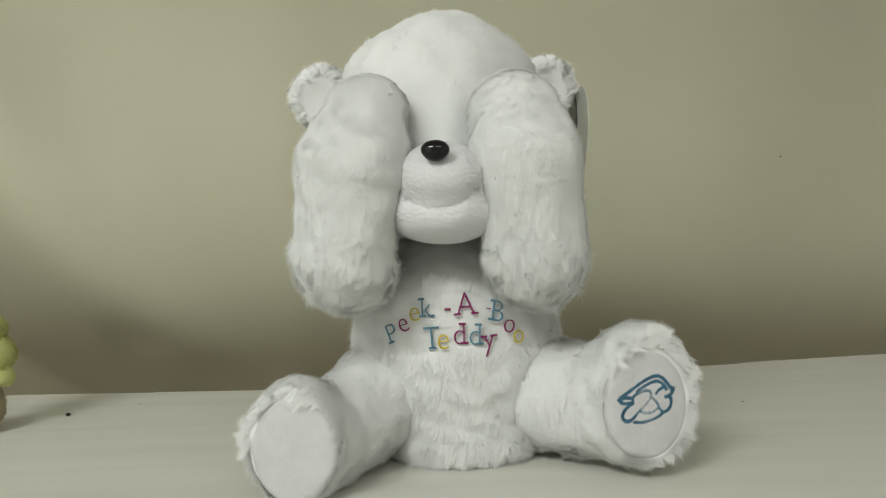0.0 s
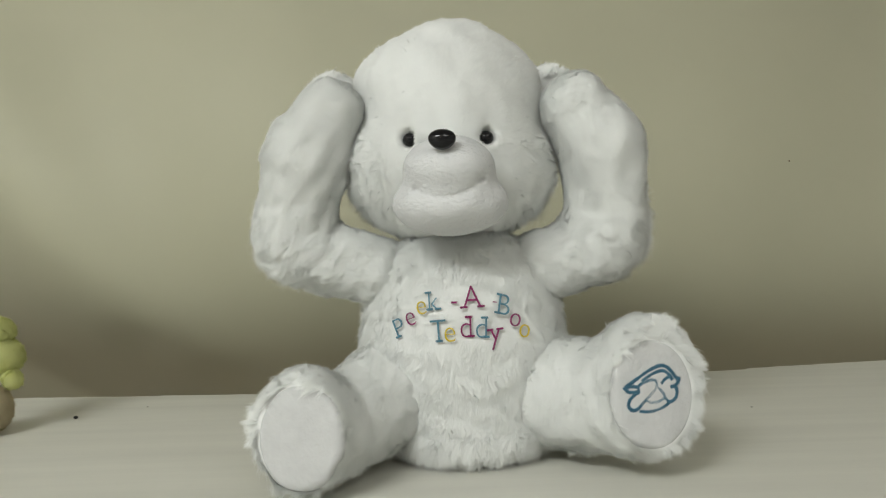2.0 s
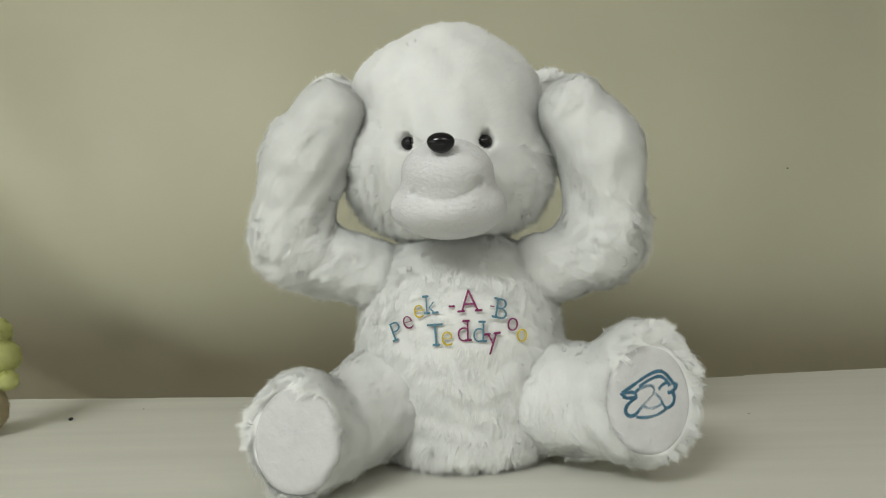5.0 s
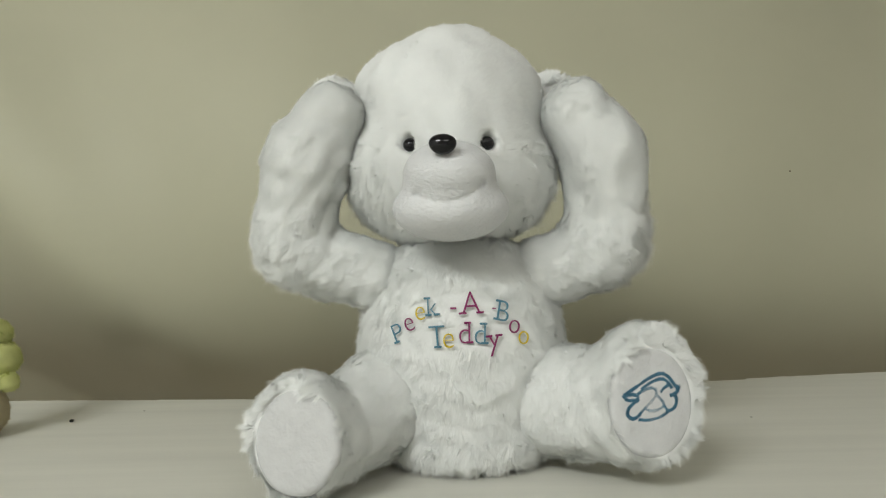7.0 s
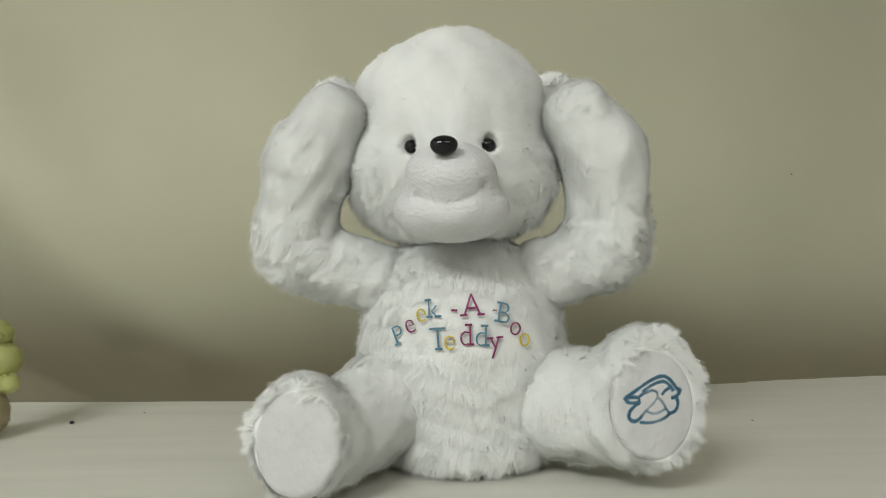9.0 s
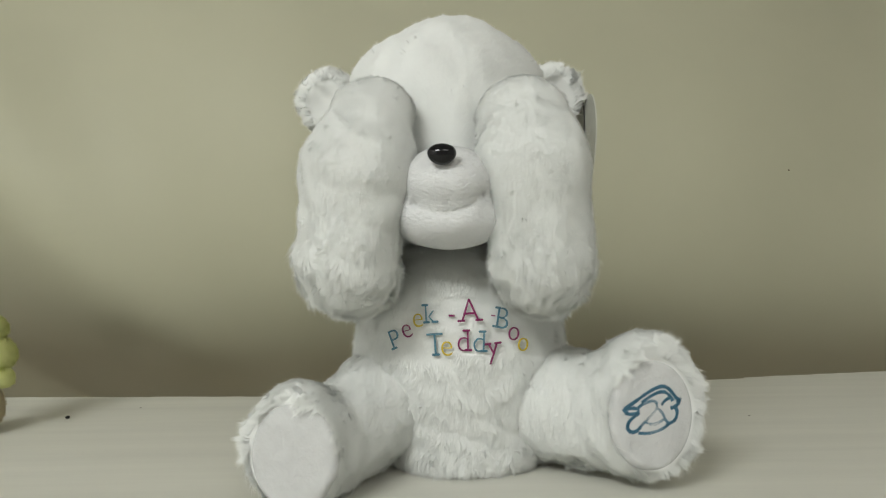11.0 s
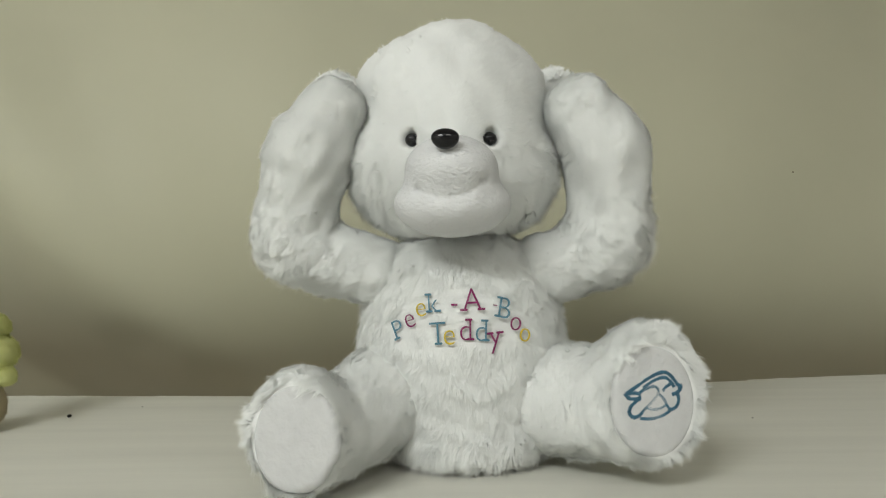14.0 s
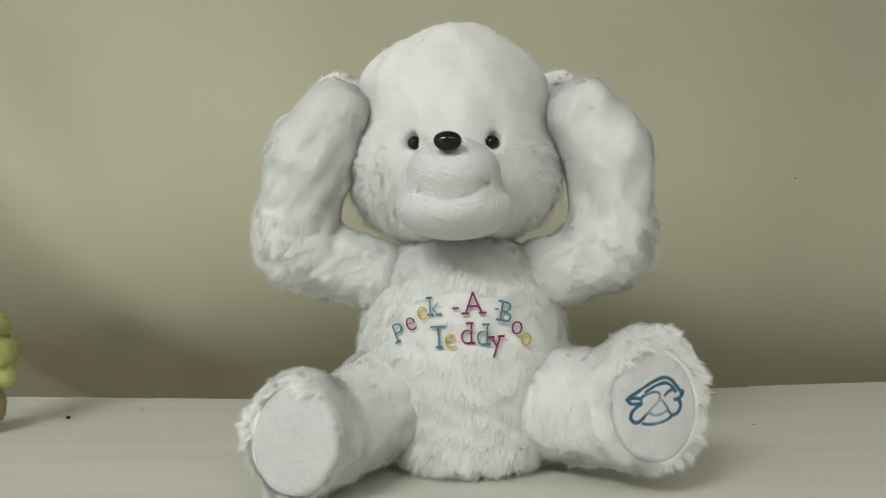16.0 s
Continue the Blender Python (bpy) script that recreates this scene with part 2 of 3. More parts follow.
def satin(name, points, n, width, mat, parent, label=""):
    """A line of satin stitch: short threads laid side by side across a smoothed run of points (millimetres) on a face with normal n."""
    pts = np.array(points)
    for _ in range(3):
        pts = np.concatenate([pts[:1], np.stack([pts[:-1] * 0.75 + pts[1:] * 0.25, pts[:-1] * 0.25 + pts[1:] * 0.75], 1).reshape(-1, 3), pts[-1:]])
    run = np.concatenate([[0], np.cumsum(np.linalg.norm(np.diff(pts, axis=0), axis=1))])
    rng = np.random.default_rng(len(points) * 7 + 1)
    verts, faces = [], []
    for s in np.arange(0, run[-1], 0.34):
        at = arr(*[np.interp(s, run, pts[:, i]) for i in range(3)])
        ahead = arr(*[np.interp(s + 0.4, run, pts[:, i]) - np.interp(s - 0.4, run, pts[:, i]) for i in range(3)])
        ahead /= max(np.linalg.norm(ahead), 1e-6)
        across = np.cross(n, ahead) + ahead * rng.uniform(0.05, 0.35)
        half = across / np.linalg.norm(across) * width / 2 * rng.uniform(0.75, 1.25)
        k = len(verts)
        for end, high in ((-1.0, -0.5), (-0.55, 0.35), (0.55, 0.35), (1.0, -0.5)):
            verts += [at + half * end - ahead * 0.19 + n * (high - 0.12), at + half * end + n * (high + 0.12), at + half * end + ahead * 0.19 + n * (high - 0.12)]
        for i in range(3):
            for j in range(2):
                v = k + 3 * i + j
                faces.append((v, v + 1, v + 4, v + 3))
    me = bpy.data.meshes.new(name)
    me.from_pydata((np.array(verts) / 1000.0).tolist(), [], faces)
    return link(name, me, mat, parent, label, smooth=False)


SERIFS = {"T": [(0.5, 0)], "P": [(0.08, 0)], "k": [(0.08, 0), (0.95, 0), (0.0, 1)], "A": [(0.03, 0), (0.97, 0)], "d": [(0.95, 0), (0.78, 1)],
          "y": [(0.03, 1), (0.97, 1)], "B": [(0.0, 0), (0.0, 1)]}


def letter(name, char, size, m, mat, parent, fat=-0.0006):
    """One embroidered letter: a raised glyph with short slab feet."""
    cu = bpy.data.curves.new(name, "FONT")
    cu.body, cu.size, cu.extrude, cu.bevel_depth, cu.bevel_resolution, cu.offset = char, size, 0.0002, 0.0003, 2, fat
    cu.align_x, cu.align_y = "CENTER", "CENTER"
    temp = new("glyph", cu)
    me = bpy.data.meshes.new_from_object(temp.evaluated_get(bpy.context.evaluated_depsgraph_get()))
    bpy.data.objects.remove(temp)
    bm = bmesh.new()
    bm.from_mesh(me)
    xs, ys = [v.co.x for v in bm.verts], [v.co.y for v in bm.verts]
    x0, x1, y0, y1 = min(xs), max(xs), min(ys), max(ys)
    for fx, fy in SERIFS.get(char, []):
        foot = bmesh.ops.create_cube(bm, size=1, matrix=Matrix.Translation((x0 + (x1 - x0) * fx, y0 + 0.0006 + (y1 - y0 - 0.0012) * fy, 0.0)) @ Matrix.Diagonal((size * 0.26, 0.0013, 0.0012, 1)))
        bmesh.ops.bevel(bm, geom=list({e for v in foot["verts"] for e in v.link_edges}), offset=0.0003, segments=2, affect="EDGES")
    bm.to_mesh(me)
    bm.free()
    ob = link(name, me, mat, parent, smooth=False)
    ob.matrix_local = m
    return ob


# ---- room, table, backdrop ----
def room():
    x0, x1, y0, y1, z0 = -2.2, 2.2, -4.2, 1.7, -0.75
    for name, bm, mat in (("floor", box(x0, x1, y0, y1, z0 - 0.05, z0), FLOOR),
                          ("ceiling", box(x0, x1, y0, y1, CEILING, CEILING + 0.05), WALL),
                          ("wall_north", box(x0, x1, y1, y1 + 0.1, z0, CEILING), WALL),
                          ("wall_south", box(x0, x1, y0 - 0.1, y0, z0, CEILING), WALL),
                          ("wall_west", box(x0 - 0.1, x0, y0, y1, z0, CEILING), WALL),
                          ("wall_east", box(x1, x1 + 0.1, y0, y1, z0, CEILING), WALL)):
        tagged(part(name, bm, mat, None), "plain painted room surface" if name != "floor" else "brown wooden floor", kind="structure")
    for px, py, _ in PANELS:
        lamp = tagged(new("ceiling_light"), "flat white rectangular ceiling light panel, switched on", "ceiling light", "ceiling lights")
        lamp.location = (px, py, CEILING)
        part("frame", box(-0.62, 0.62, -0.32, 0.32, -0.025, -0.002, 0.004), WHITE, lamp)
        part("diffuser", box(-0.60, 0.60, -0.30, 0.30, -0.030, -0.0255), GLOW, lamp)


def line_y(x):
    """The run of the back edge and of the sheet behind it: falling away a little on one side, more on the other."""
    return 0.720 + 0.065 * max(0.0, -0.15 - x) + 0.119 * max(0.0, x + 0.15) + 0.025 * max(0.0, x - 0.27)


def edge_y(x):
    """The table's back edge: nearly straight, with two small steps."""
    return line_y(x) - (0.002 if x < -0.272 else 0) + (0.005 if x > 0.31 else 0)


def work_table():
    table = tagged(new("table"), "white wooden table with a slightly ragged back edge", "table")
    rng = random.Random(4)
    xs = sorted([-0.72 + i * 0.012 for i in range(121)] + [-0.2735, -0.2705, 0.3085, 0.3115])
    back = []
    for i, x in enumerate(xs):
        ragged = 0.0015 if (-0.40 < x < -0.33 or 0.33 < x < 0.46) and i % 2 else 0.0
        back.append((x, edge_y(x) + ragged + rng.uniform(-0.0005, 0.0005)))
    outline = [(-0.72, -0.35), (0.72, -0.35)] + back[::-1]
    bm = bmesh.new()
    top = bm.faces.new([bm.verts.new((x, y, 0)) for x, y in outline])
    low = bmesh.ops.extrude_face_region(bm, geom=[top])
    bmesh.ops.translate(bm, verts=[v for v in low["geom"] if isinstance(v, bmesh.types.BMVert)], vec=(0, 0, -0.028))
    part("tabletop", bm, TABLE, table)
    for x in (-0.66, 0.66):
        for y in (-0.29, 0.62):
            part("leg", box(x - 0.025, x + 0.025, y - 0.025, y + 0.025, -0.75, -0.028, 0.004), TABLE, table)


def sheet_y(x, z):
    """The hung sheet: where its face lies."""
    y = line_y(x) + 0.13 + 0.03 * min(0.0, x + 0.15)
    # it bellies: turned down at the bottom, leaning back above
    belly = 0.289 - 0.06 / (1 + math.exp((0.27 - x) / 0.09))
    y += 0.55 * z + belly * (math.exp(-z / 0.17) - 1) if z > 0 else -0.9 * z
    # soft diagonal folds on one side, and a small pucker near the bottom
    for cx, slope, wide, deep in ((-0.38, -0.62, 0.070, 0.019), (-0.27, -0.50, 0.08, -0.013), (-0.58, -0.5, 0.09, -0.018), (0.30, 0.25, 0.12, 0.012), (0.55, 0.15, 0.10, -0.012)):
        s = x - cx - slope * (z - 0.15)
        y -= deep * math.exp(-(s / wide) ** 2) * (0.35 + 0.65 * min(1, max(0, z / 0.25)))
    y += 0.011 * math.exp(-((x + 0.335 + 0.5 * (z - 0.035)) / 0.03) ** 2 - ((z - 0.035) / 0.02) ** 2)
    # one corner sags back below a slanting crease
    sag = min(0.25, max(0.0, 0.75 * (0.08 - 0.89 * (x + 0.285) - z)))
    y += 0.70 * sag * sag / (sag + 0.05)
    y += 0.004 * noise.noise(Vector((x * 3.1, 2.0, z * 2.3)))
    return y


def backdrop_sheet():
    nx, nz = 150, 70
    verts, faces = [], []
    for j in range(nz + 1):
        z = -0.12 + 1.12 * j / nz
        for i in range(nx + 1):
            x = -1.2 + 2.4 * i / nx
            y = sheet_y(x, z)
            verts.append((x, y, z))
    for j in range(nz):
        for i in range(nx):
            a = j * (nx + 1) + i
            faces.append((a, a + 1, a + nx + 2, a + nx + 1))
    me = bpy.data.meshes.new("backdrop")
    me.from_pydata(verts, [], faces)
    ob = link("backdrop", me, SHEET)
    thick = ob.modifiers.new("thickness", "SOLIDIFY")
    thick.thickness, thick.offset = 0.002, 1
    tagged(ob, "smooth beige sheet hung behind the table, softly creased", kind="structure")


# ---- the teddy bear; millimetres, in the pose with its arms apart ----
HOME = arr(15, 540, 0)


def torso(p):
    d = join(ellipsoid(p, (14, 522, 58), (72, 62, 62)), ellipsoid(p, (13, 514, 106), (61, 50, 48)), 26)
    # the seat spreads on the table
    d = join(d, ellipsoid(p, (17, 513, 16), (50, 50, 14)), 24)
    return cut(d + 0.35 * lumps(p, 17, 91), 2.5 - p[:, 2], 4)


def skull(p):
    # a soft tent of a crown with two corners, over wide cheeks
    d = join(ellipsoid(p, (7, 520, 233), (59, 57, 53)), ellipsoid(p, (8, 516, 190.5), (69, 58, 47.5)), 20)
    for c, r in (((13, 518, 257.5), 30), ((-30, 522, 249), 20), ((47, 522, 247), 20)):
        d = join(d, np.linalg.norm(p - arr(*c), axis=1) - r, 22)
    for x in (-17.0, 30.0):
        d = cut(d, 5.2 - np.linalg.norm(p - arr(x, 467, 207.5), axis=1), 4)
    return d + 0.5 * lumps(p, 24, 92)


def snout(p):
    d = join(ellipsoid(p, (7, 450, 166.5), (34.5, 31, 19.5)), ellipsoid(p, (6.5, 443, 186), (27, 31, 20)), 8)
    x, z = p[:, 0] - 6.5, p[:, 2]
    smile = 169 + 0.12 * x + 0.020 * x * x
    front = np.clip((448 - p[:, 1]) / 6, 0, 1)
    d = d + front * np.clip((19 - np.abs(x - 0.5)) / 7, 0, 1) * (1.0 * np.exp(-((z - smile) / 1.7) ** 2) - 0.9 * np.exp(-((z - smile + 8) / 5) ** 2))
    # the corners of the mouth, and the seam under the nose
    for cx, cz in ((-12.5, 173.5), (24.0, 179.0)):
        d = d + front * 2.8 * np.exp(-((p[:, 0] - cx) ** 2 + (z - cz) ** 2) / 5)
    return d + front * 0.7 * np.exp(-((x + 0.4) / 0.8) ** 2) * np.clip((z - 158) / 4, 0, 1) * np.clip((194 - z) / 4, 0, 1)


def flattened(p, y):
    """Arms are deeper from front to back than across."""
    q = p.copy()
    q[:, 1] = y + (p[:, 1] - y) * 0.87
    return q


def arm_left(p):
    p = flattened(p, 498)
    d = join(cone(p, (-40, 508, 124), (-88, 503, 139), 22, 23), cone(p, (-97, 502, 153), (-86, 499, 200), 25, 26), 12)
    return join(d, cone(p, (-86, 499, 200), (-69, 497, 229), 26, 22), 12) + 0.5 * lumps(p, 20, 93)


def arm_right(p):
    p = flattened(p, 498)
    d = join(cone(p, (60, 508, 122), (103, 503, 138), 22.5, 24), cone(p, (111, 502, 154), (107, 499, 204), 26, 26), 12)
    return join(d, cone(p, (106, 499, 204), (91, 497, 228), 26, 23), 12) + 0.5 * lumps(p, 20, 94)


SOLE_L = (arr(-79, 414, 37), unit(arr([-0.30, -0.95, 0.06]))[0])
SOLE_R = (arr(118, 428, 54), unit(arr([0.27, -0.95, 0.09]))[0])


def leg_left(p):
    d = join(cone(p, (-36, 500, 44), (-64, 452, 34), 36, 27), ellipsoid(p, (-79, 431, 40), (29.5, 36, 34.5)), 14) + 0.35 * lumps(p, 20, 95)
    c, n = SOLE_L
    return cut(cut(d, (p - c) @ n, 3.5), 5.0 - p[:, 2], 5)


def leg_right(p):
    d = join(cone(p, (64, 503, 42), (106, 464, 46), 37, 34), ellipsoid(p, (119, 447, 56), (31, 36, 42)), 14) + 0.35 * lumps(p, 20, 96)
    c, n = SOLE_R
    return cut(cut(d, (p - c) @ n, 3.5), 8.0 - p[:, 2], 5)


def in_pad(p, sole, rx, rz):
    c, n = sole
    q = p - c
    right = unit(np.cross(n, arr(0, 0, 1))[None])[0] * -1
    up = np.cross(right, n) * -1
    a, b, h = q @ right, q @ up, q @ n
    return (a / rx) ** 2 + (b / rz) ** 2 + (np.maximum(0, np.abs(h) - 3) / 5) ** 2


WORDS = [
    ("P", -26, 90, 12.5, 24, "b"), ("e", -19, 98, 13, 18, "m"), ("e", -12, 104.5, 13, 8, "y"), ("k", -5.3, 106.5, 12.5, 4, "b"),
    ("-", 8, 108, 14, 0, "m"), ("A", 18.2, 108.5, 14.5, 2, "m"), ("-", 32, 106.5, 10, -10, "m"), ("B", 37, 103, 13.5, -14, "b"),
    ("o", 44.2, 95.5, 13, -16, "m"), ("o", 49.8, 88.2, 13, -14, "y"),
    ("T", -2, 88.5, 14.5, 4, "b"), ("e", 4.6, 88.6, 14, 0, "y"), ("d", 14.3, 91, 14, 0, "m"), ("d", 23.7, 90.5, 14, -2, "b"), ("y", 31.5, 87.3, 14, 4, "m"),
]


def near_words(p):
    """0 on the lettering, 1 well away from it."""
    best = np.full(len(p), 9.0)
    for _, x, z, s, _, _ in WORDS:
        best = np.minimum(best, np.hypot(p[:, 0] - x, p[:, 2] - z) / (s * 0.72))
    return np.where(p[:, 1] < 500, np.clip((best - 0.8) / 0.6, 0, 1), 1.0)


def teddy():
    bear = tagged(new("teddy_bear"), "white fluffy teddy bear sitting on the table with embroidered chest", "teddy bear")
    bear.location = HOME / 1000.0
    shift = Matrix.Translation(-HOME / 1000.0)

    def seat(ob):
        """Parts are written in room coordinates; set them into the bear's space."""
        ob.location = ob.location - Vector(HOME / 1000.0)
        return ob

    down = (0, -0.1, -1)
    body = seat(furred("body", torso, (-80, 440, -5), (110, 600, 165), 3.0, FUR, bear, 330000,
                       lambda p, n: (6.2 + 4.5 * np.clip((28 - p[:, 2]) / 12, 0, 1)) * (0.20 + 0.80 * near_words(p)), down, 0.24, 0.33, seed=3, wild=0.26, lock=2.6, gather=0.45, crisp=0.28, label="fluffy white body"))

    # head
    def head_comb(p, n):
        return unit(p - arr(7, 430, 196)) + arr(0, 0, -0.15) + arr(0, 0, -1.0) * np.clip((215 - p[:, 2]) / 30, 0, 1)[:, None]

    def head_pile(p, n):
        return 2.9 * np.clip((snout(p) - 0.2) / 7, 0, 1) * np.clip(np.minimum(np.linalg.norm(p - arr(-17, 474, 209.5), axis=1), np.linalg.norm(p - arr(30, 474, 209.5), axis=1)) / 10 - 0.25, 0.25, 1) * (1 + 1.8 * np.clip((np.abs(p[:, 0] - 8) - 35) / 20, 0, 1) * np.clip((222 - p[:, 2]) / 20, 0, 1) + 0.7 * (p[:, 2] < 170))

    head = seat(furred("head", skull, (-75, 440, 130), (100, 600, 310), 3.0, FUR, bear, 330000, head_pile, head_comb, 0.24, 0.27, seed=11, wild=0.33, lock=2.2, gather=0.35, crisp=0.12, label="round white short-furred head"))
    plain_skin("muzzle", snout, (-35, 400, 140), (48, 490, 215), 1.6, VELOUR, head, "smooth white velour muzzle with a smile")
    for x, y, z, name in ((2.8, 412.5, 200.0, "nose"), (-17.0, 469.6, 207.0, "eye"), (30.0, 468.8, 207.0, "eye")):
        bm = bmesh.new()
        size = (7.6, 5.0, 5.7) if name == "nose" else (4.4, 4.4, 4.2) if x < 0 else (4.8, 4.4, 4.4)
        bmesh.ops.create_uvsphere(bm, u_segments=40, v_segments=24, radius=0.001, matrix=Matrix.Translation((x / 1000, y / 1000, z / 1000)) @ Matrix.Diagonal((*size, 1)))
        for v in bm.verts:
            if name == "nose":
                v.co.x = x / 1000 + (v.co.x - x / 1000) * (1 + 0.12 * (v.co.z - z / 1000) / 0.0057)
        part(name, bm, BLACK, head, "glossy black plastic " + name, smooth=True)
    for x, z, tag in ((-73, 241, False), (79, 243, True)):
        def ear_f(p, x=x, z=z):
            return cut(ellipsoid(p, (x, 537, z), (19, 10, 20)), -ellipsoid(p, (x, 526, z - 2), (14, 7, 15)), 4)
        ear = furred("ear", ear_f, (x - 30, 515, z - 30), (x + 30, 556, z + 30), 2.2, FUR, head, 14000, 5.0,
                     lambda p, n, x=x, z=z: p - arr(x, 537, z - 8), 0.5, 0.8, seed=21 + int(tag),
                     keep=lambda p, n, x=x, z=z: (np.hypot(p[:, 0] - x, p[:, 2] - z) > 13) | (p[:, 1] > 536), label="round white ear")
        ear.parent = head
        if tag:
            # second oval is added: its dark colour is the shade between the tag's leaves
            for name, dx, dy, wide, mat, lab in (("ear_tag", 0.0, 0.0, 0.022, TAGCARD, "grey oval card tag"), ("tag_gap", -2.5, 0.020, 0.016, TAGSHADE, "dark oval for the shaded gap inside the folded card tag")):
                bm = bmesh.new()
                bmesh.ops.create_cone(bm, cap_ends=True, segments=48, radius1=1, radius2=1, depth=1,
                                      matrix=pose(0.1005 + dx / 1000, 0.525 + dy, 0.2110, 0, 0, 4) @ pose(0, 0, 0, 0, 90 + 3, 0) @ Matrix.Diagonal((0.032, wide, 0.0009, 1)))
                part(name, bm, mat, head, lab)

    # arms turn about their shoulders
    arms = []
    for f, sx, lo, hi, seed in ((arm_left, -36, (-135, 460, 95), (-10, 535, 262), 31), (arm_right, 58, (30, 460, 95), (150, 535, 268), 41)):
        tips = arr(-76, 490, 227) if sx < 0 else arr(93, 490, 228)
        elbow = arr(-108, 502, 138) if sx < 0 else arr(124, 502, 138)

        def pile(p, n, elbow=elbow):
            return 2.7 + 5.4 * np.clip(1.3 - np.linalg.norm(p - elbow, axis=1) / 42, 0, 1) + 1.6 * np.clip((155 - p[:, 2]) / 20, 0, 1)

        def comb(p, n, elbow=elbow):
            return unit(elbow - p) + arr(0, -0.1, -0.4)

        arm = seat(furred("arm", f, lo, hi, 2.8, FUR, bear, 185000, pile, comb, 0.26, 0.28, seed=seed, wild=0.28, lock=2.6, gather=0.45, crisp=0.12, label="bent white furry arm", origin=(sx, 502, 124)))
        arms.append(arm)

    # legs and soles
    for f, sole, rx, rz, lo, hi, seed, mark in ((leg_left, SOLE_L, 27.5, 31.5, (-115, 395, -2), (5, 545, 90), 51, False), (leg_right, SOLE_R, 27, 32, (25, 405, -2), (165, 550, 105), 61, True)):
        c, n0 = sole

        def pile(p, n, sole=sole, rx=rx, rz=rz):
            rim = in_pad(p, sole, rx, rz)
            return np.where(rim < 1.0, 0, 3.4 + 3.6 * np.exp(-np.maximum(0, rim - 1.3) * 1.6) + 2.5 * (p[:, 2] < 18))

        def comb(p, n, c=c, n0=n0):
            q = p - c
            out = q - (q @ n0)[:, None] * n0
            return unit(out) * 0.8 + n0 * 0.7 + arr(0, 0, -0.5)

        def lift(p, n, c=c, n0=n0):
            return np.clip(0.50 + ((p - c) @ n0) / 30, 0.18, 0.50)

        leg = seat(furred("leg", f, lo, hi, 2.8, FUR, bear, 165000, pile, comb, lift, 0.30, seed=seed, wild=0.28, lock=2.8, gather=0.5, crisp=0.25, label="stubby white furry leg"))

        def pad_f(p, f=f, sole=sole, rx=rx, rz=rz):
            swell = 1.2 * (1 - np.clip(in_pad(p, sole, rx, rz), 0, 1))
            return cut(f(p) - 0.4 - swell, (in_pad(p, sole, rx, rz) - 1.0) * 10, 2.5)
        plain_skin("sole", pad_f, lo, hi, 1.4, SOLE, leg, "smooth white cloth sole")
        if mark:
            right = unit(np.cross(arr(0, 0, 1), n0)[None])[0]
            right = right if right[0] > 0 else -right
            up = np.cross(right, n0)
            up = up if up[2] > 0 else -up

            def spot(a, b):
                return c + right * a + up * b + n0 * 1.2
            outline = (
                ((-17.4, 5.4), (-10.8, 8.8), (-2.6, 13.5), (5.6, 16.4), (10.5, 15.1), (14.8, 9.5), (16, 7.2), (18, 8.8), (16.7, 5.4), (13.8, 3.5)),
                ((-6.6, 8.2), (0.7, 12), (7.2, 13.5), (11.2, 10.7), (13.1, 7.2)),
                ((-17.4, 5.4), (-16.4, 3.2), (-14.1, 2.2), (-9.2, 2.5), (-8.2, 4.4), (-11.8, 5.7), (-17.4, 5.4)),
                ((-8.2, 2.5), (-14.1, -0.6), (-16.4, -4.7), (-14.1, -7.9), (-10.2, -7.6), (-5.9, -3.2), (-1, 0.6), (2.6, 3.8), (3, 7.2), (0, 8.8), (-5.9, 7.2), (-9.2, 5.4)),
                ((3.3, 3.8), (6.6, 0.6), (8.2, -3.8), (10.5, -5.4), (14.8, -3.2), (16, 1.6), (13.8, 4.1), (11.2, 3.2)),
                ((5.6, 5.7), (8, 8.2), (12.1, 9.5)),
                ((-9.2, -8.5), (-2.6, -9.5), (5.6, -7.9), (9.8, -5.4)),
                ((-5.2, -2.5), (-1, -4.7), (4.6, -3.8), (7.2, -1.9)),
            )
            for line in outline:
                satin("embroidery", [spot(a, b) for a, b in line], n0, 3.0, FOOTBLUE, leg, "blue embroidered outline")

    # words on the chest
    colors = {"b": BLUE, "m": MAGENTA, "y": YELLOW}
    for char, x, z, size, turn, col in WORDS:
        p, n = onto(torso, x, z)
        n = unit(arr([n[0] * 0.8, n[1], n[2] * 0.6]))[0]
        q = Vector(n).to_track_quat("Z", "Y").to_matrix().to_4x4()
        m = shift @ Matrix.Translation((p + n * 2.5) / 1000.0) @ q @ pose(0, 0, 0, 0, 0, turn) @ Matrix.Diagonal((0.88, 1, 1, 1))
        letter("letter", char, size * 1.42 / 1000.0, m, colors[col], bear)
    return bear, arms


def side_plush():
    toy = tagged(new("plush_toy"), "pale green and cream plush toy standing on the table", "plush toy")
    base = arr(-372, 600, 0)
    for name, c, r, mat in (("body", (-358, 602, 60), (23, 22, 17), GREEN), ("head", (-363, 604, 80), (21, 20, 13), GREEN),
                            ("hand", (-338.5, 594, 43.5), (6.5, 8, 7), GREEN), ("foot", (-360, 594, 20), (18, 22, 20), CREAM)):
        furred(name, lambda p, c=c, r=r: ellipsoid(p, c, r), arr(*c) - arr(*r) - 4, arr(*c) + arr(*r) + 4, 2.5, mat, toy, 5000, 2.2, (0, 0, -1), 0.4, 0.7, seed=71, label="")


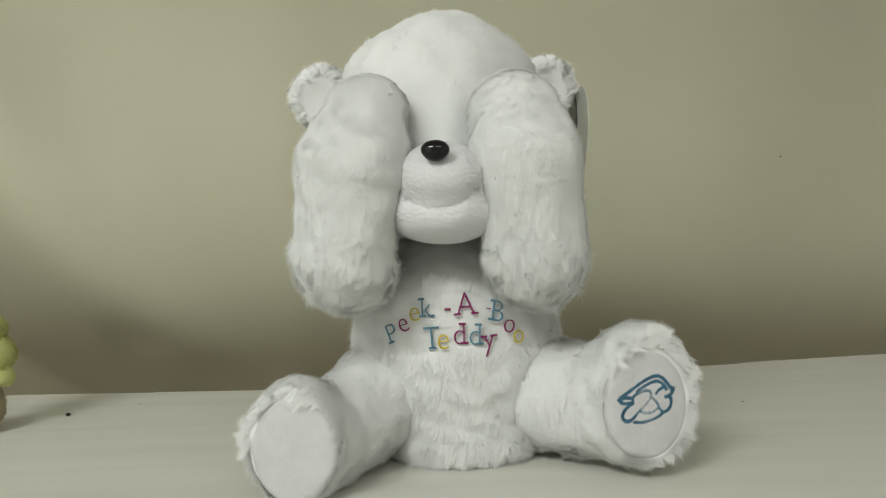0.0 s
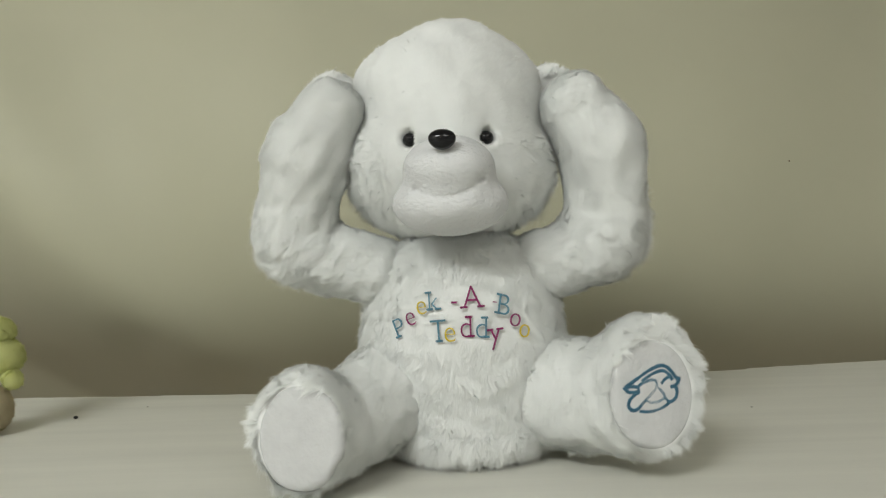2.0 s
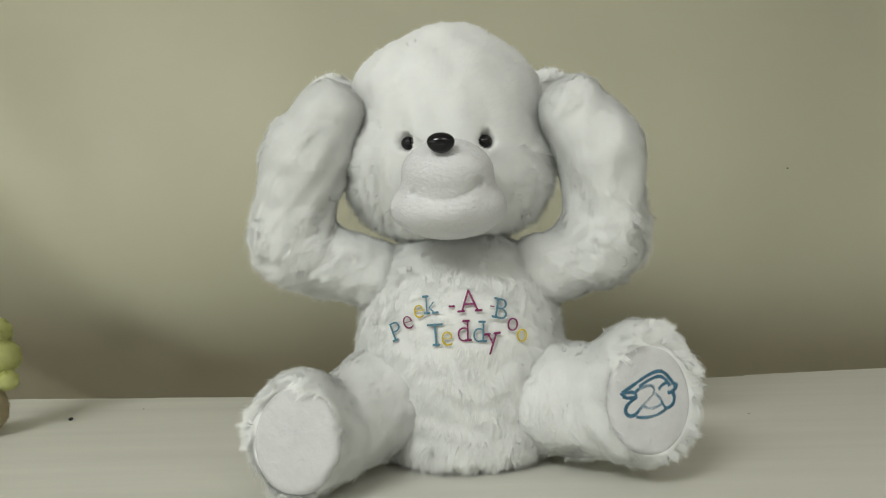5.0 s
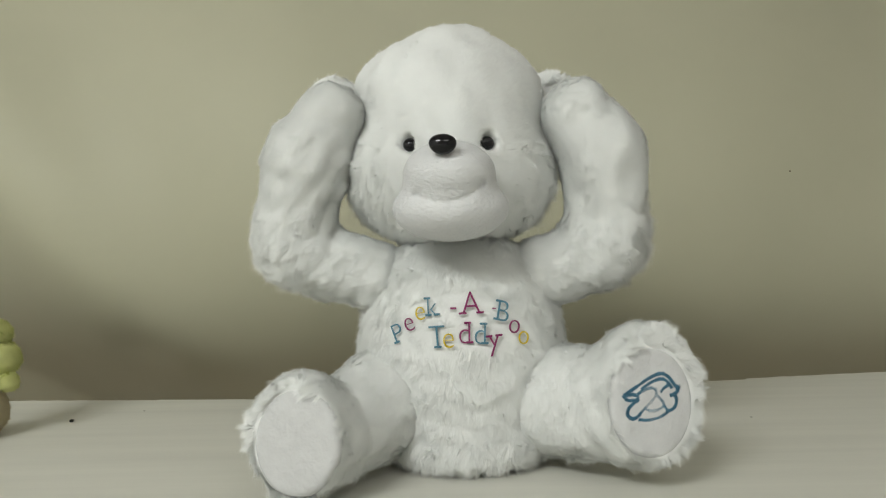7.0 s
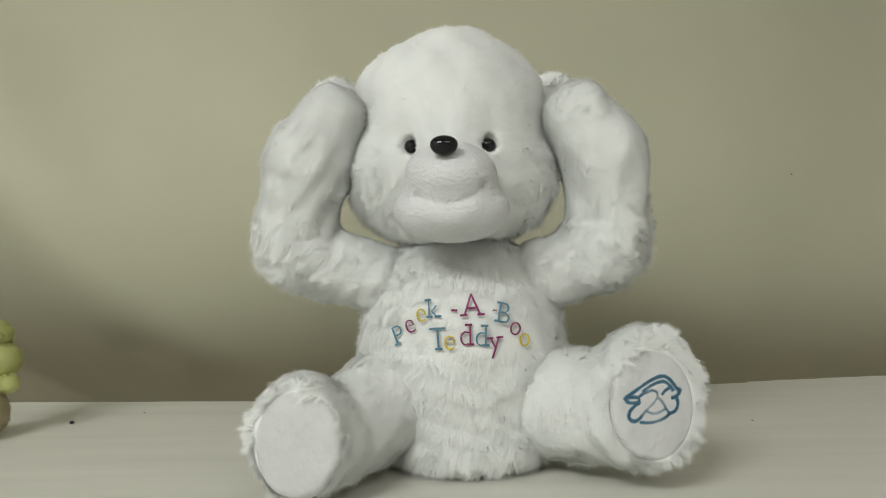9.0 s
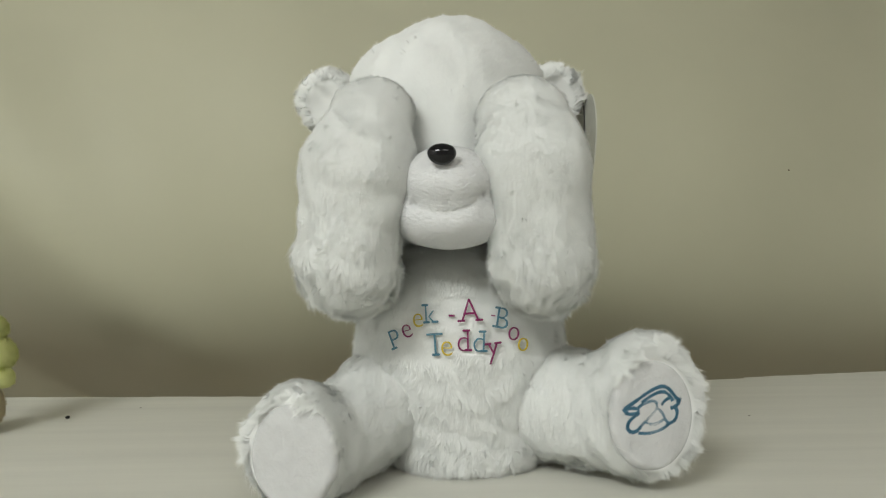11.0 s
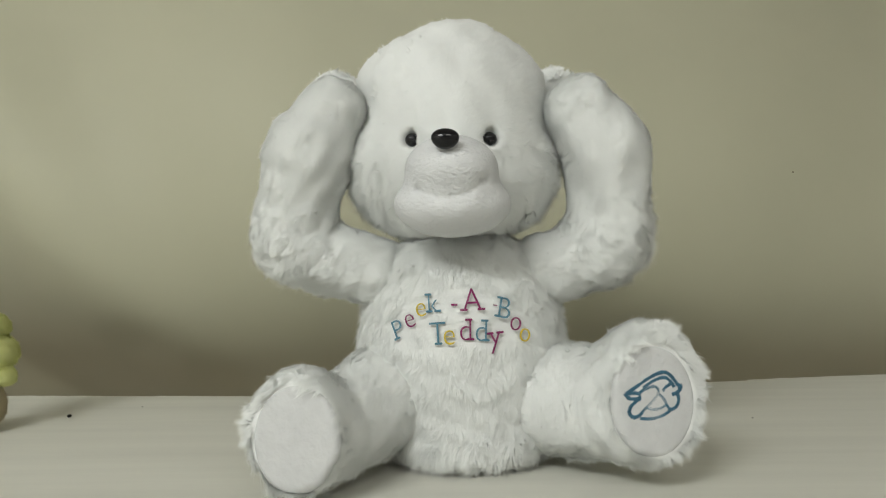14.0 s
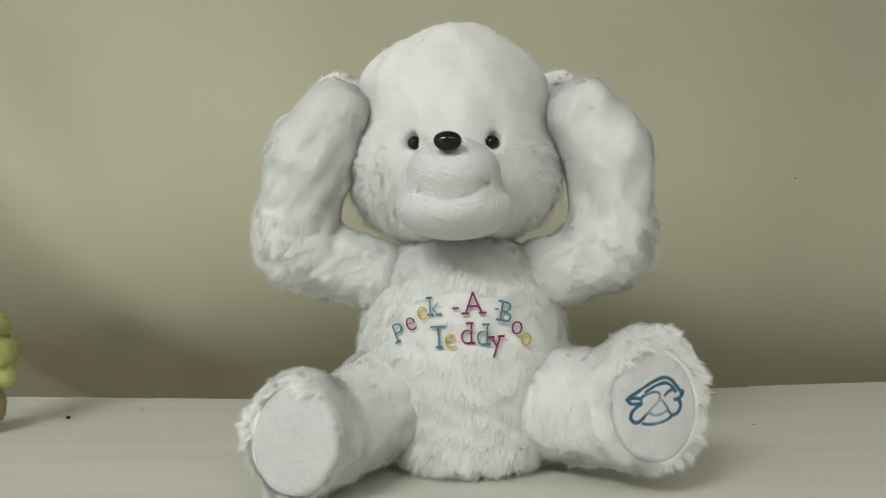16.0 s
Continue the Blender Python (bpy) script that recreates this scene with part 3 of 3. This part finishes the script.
def small_things():
    bm = bmesh.new()
    bmesh.ops.create_icosphere(bm, subdivisions=3, radius=0.0018, matrix=Matrix.Translation((-0.313, 0.641, 0.0013)) @ Matrix.Diagonal((1, 1.3, 0.75, 1)))
    tagged(part("bead", bm, CRUMB, None, smooth=True), "tiny black bead lying on the white table", "bead")
    bm = bmesh.new()
    bmesh.ops.create_icosphere(bm, subdivisions=2, radius=0.0010, matrix=Matrix.Translation((0.392, sheet_y(0.392, 0.2175) - 0.0022, 0.2175)) @ Matrix.Diagonal((1.2, 0.5, 0.9, 1)))
    tagged(part("speck", bm, SPECK, None, smooth=True), "tiny brown speck on the beige sheet", "speck")


    for x, y, r in ((-0.2666, 0.679, 0.0007), (0.249, 0.614, 0.0008)):
        bm = bmesh.new()
        bmesh.ops.create_icosphere(bm, subdivisions=2, radius=r, matrix=Matrix.Translation((x, y, r * 0.3)) @ Matrix.Diagonal((1.4, 1.0, 0.5, 1)))
        tagged(part("crumb", bm, FLECK, None, smooth=True), "tiny pale grey crumb on the white table", "crumb", "crumbs on the table")


room()
work_table()
backdrop_sheet()
BEAR, ARMS = teddy()
side_plush()
small_things()

# how far the arms are open: 1 apart, 0 over the eyes; the body rocks back as they open
LEAN_SHUT = 4.0
# seconds, one arm, the other arm, the body upright
STATES = [
    (0.0, 0.0, 0.0, 0.0), (0.6, 0.0, 0.0, 0.0), (0.7, 0.03, 0.22, 0.03), (0.8, 0.91, 0.78, 0.35), (0.9, 0.97, 0.94, 0.85), (1.0, 1.0, 1.0, 1.0), (4.9, 1.0, 1.0, 1.0), (5.0, 0.95, 0.95, 0.98),
    (5.2, 0.4, 0.4, 0.5), (5.35, 0.04, 0.04, 0.1), (5.45, 0.0, 0.0, 0.0), (6.15, 0.0, 0.0, 0.0), (6.2, 0.1, 0.13, 0.02), (6.3, 0.53, 0.55, 0.10), (6.4, 0.95, 0.90, 0.65),
    (6.5, 1.0, 1.0, 1.05), (6.7, 1.0, 1.0, 1.0), (10.5, 1.0, 1.0, 1.0),
    (10.6, 0.95, 0.95, 0.98), (10.8, 0.4, 0.4, 0.5), (10.95, 0.04, 0.04, 0.1), (11.05, 0.0, 0.0, 0.0), (11.7, 0.0, 0.0, 0.0), (11.8, 0.04, 0.16, 0.03), (11.9, 0.75, 0.68, 0.30),
    (12.0, 0.97, 0.94, 0.97), (12.2, 1.0, 1.0, 1.0), (16.0, 1.0, 1.0, 1.0),
]
SWING, TILT, DROP = (75.0, -88.0), (1.5, -3.0), 8.0


def motions():
    walk(BEAR, [(t, pose(*(HOME / 1000.0), LEAN_SHUT * (1 - up))) for t, _, _, up in STATES])
    for k, arm in enumerate(ARMS):
        seat = arm.location.copy()
        rows = []
        for t, *opened in STATES:
            rows.append((t, pose(*seat, DROP * (1 - opened[k]), TILT[k] * (1 - opened[k])) @ pose(0, 0, 0, 0, 0, SWING[k] * (1 - opened[k]))))
        walk(arm, rows)


motions()
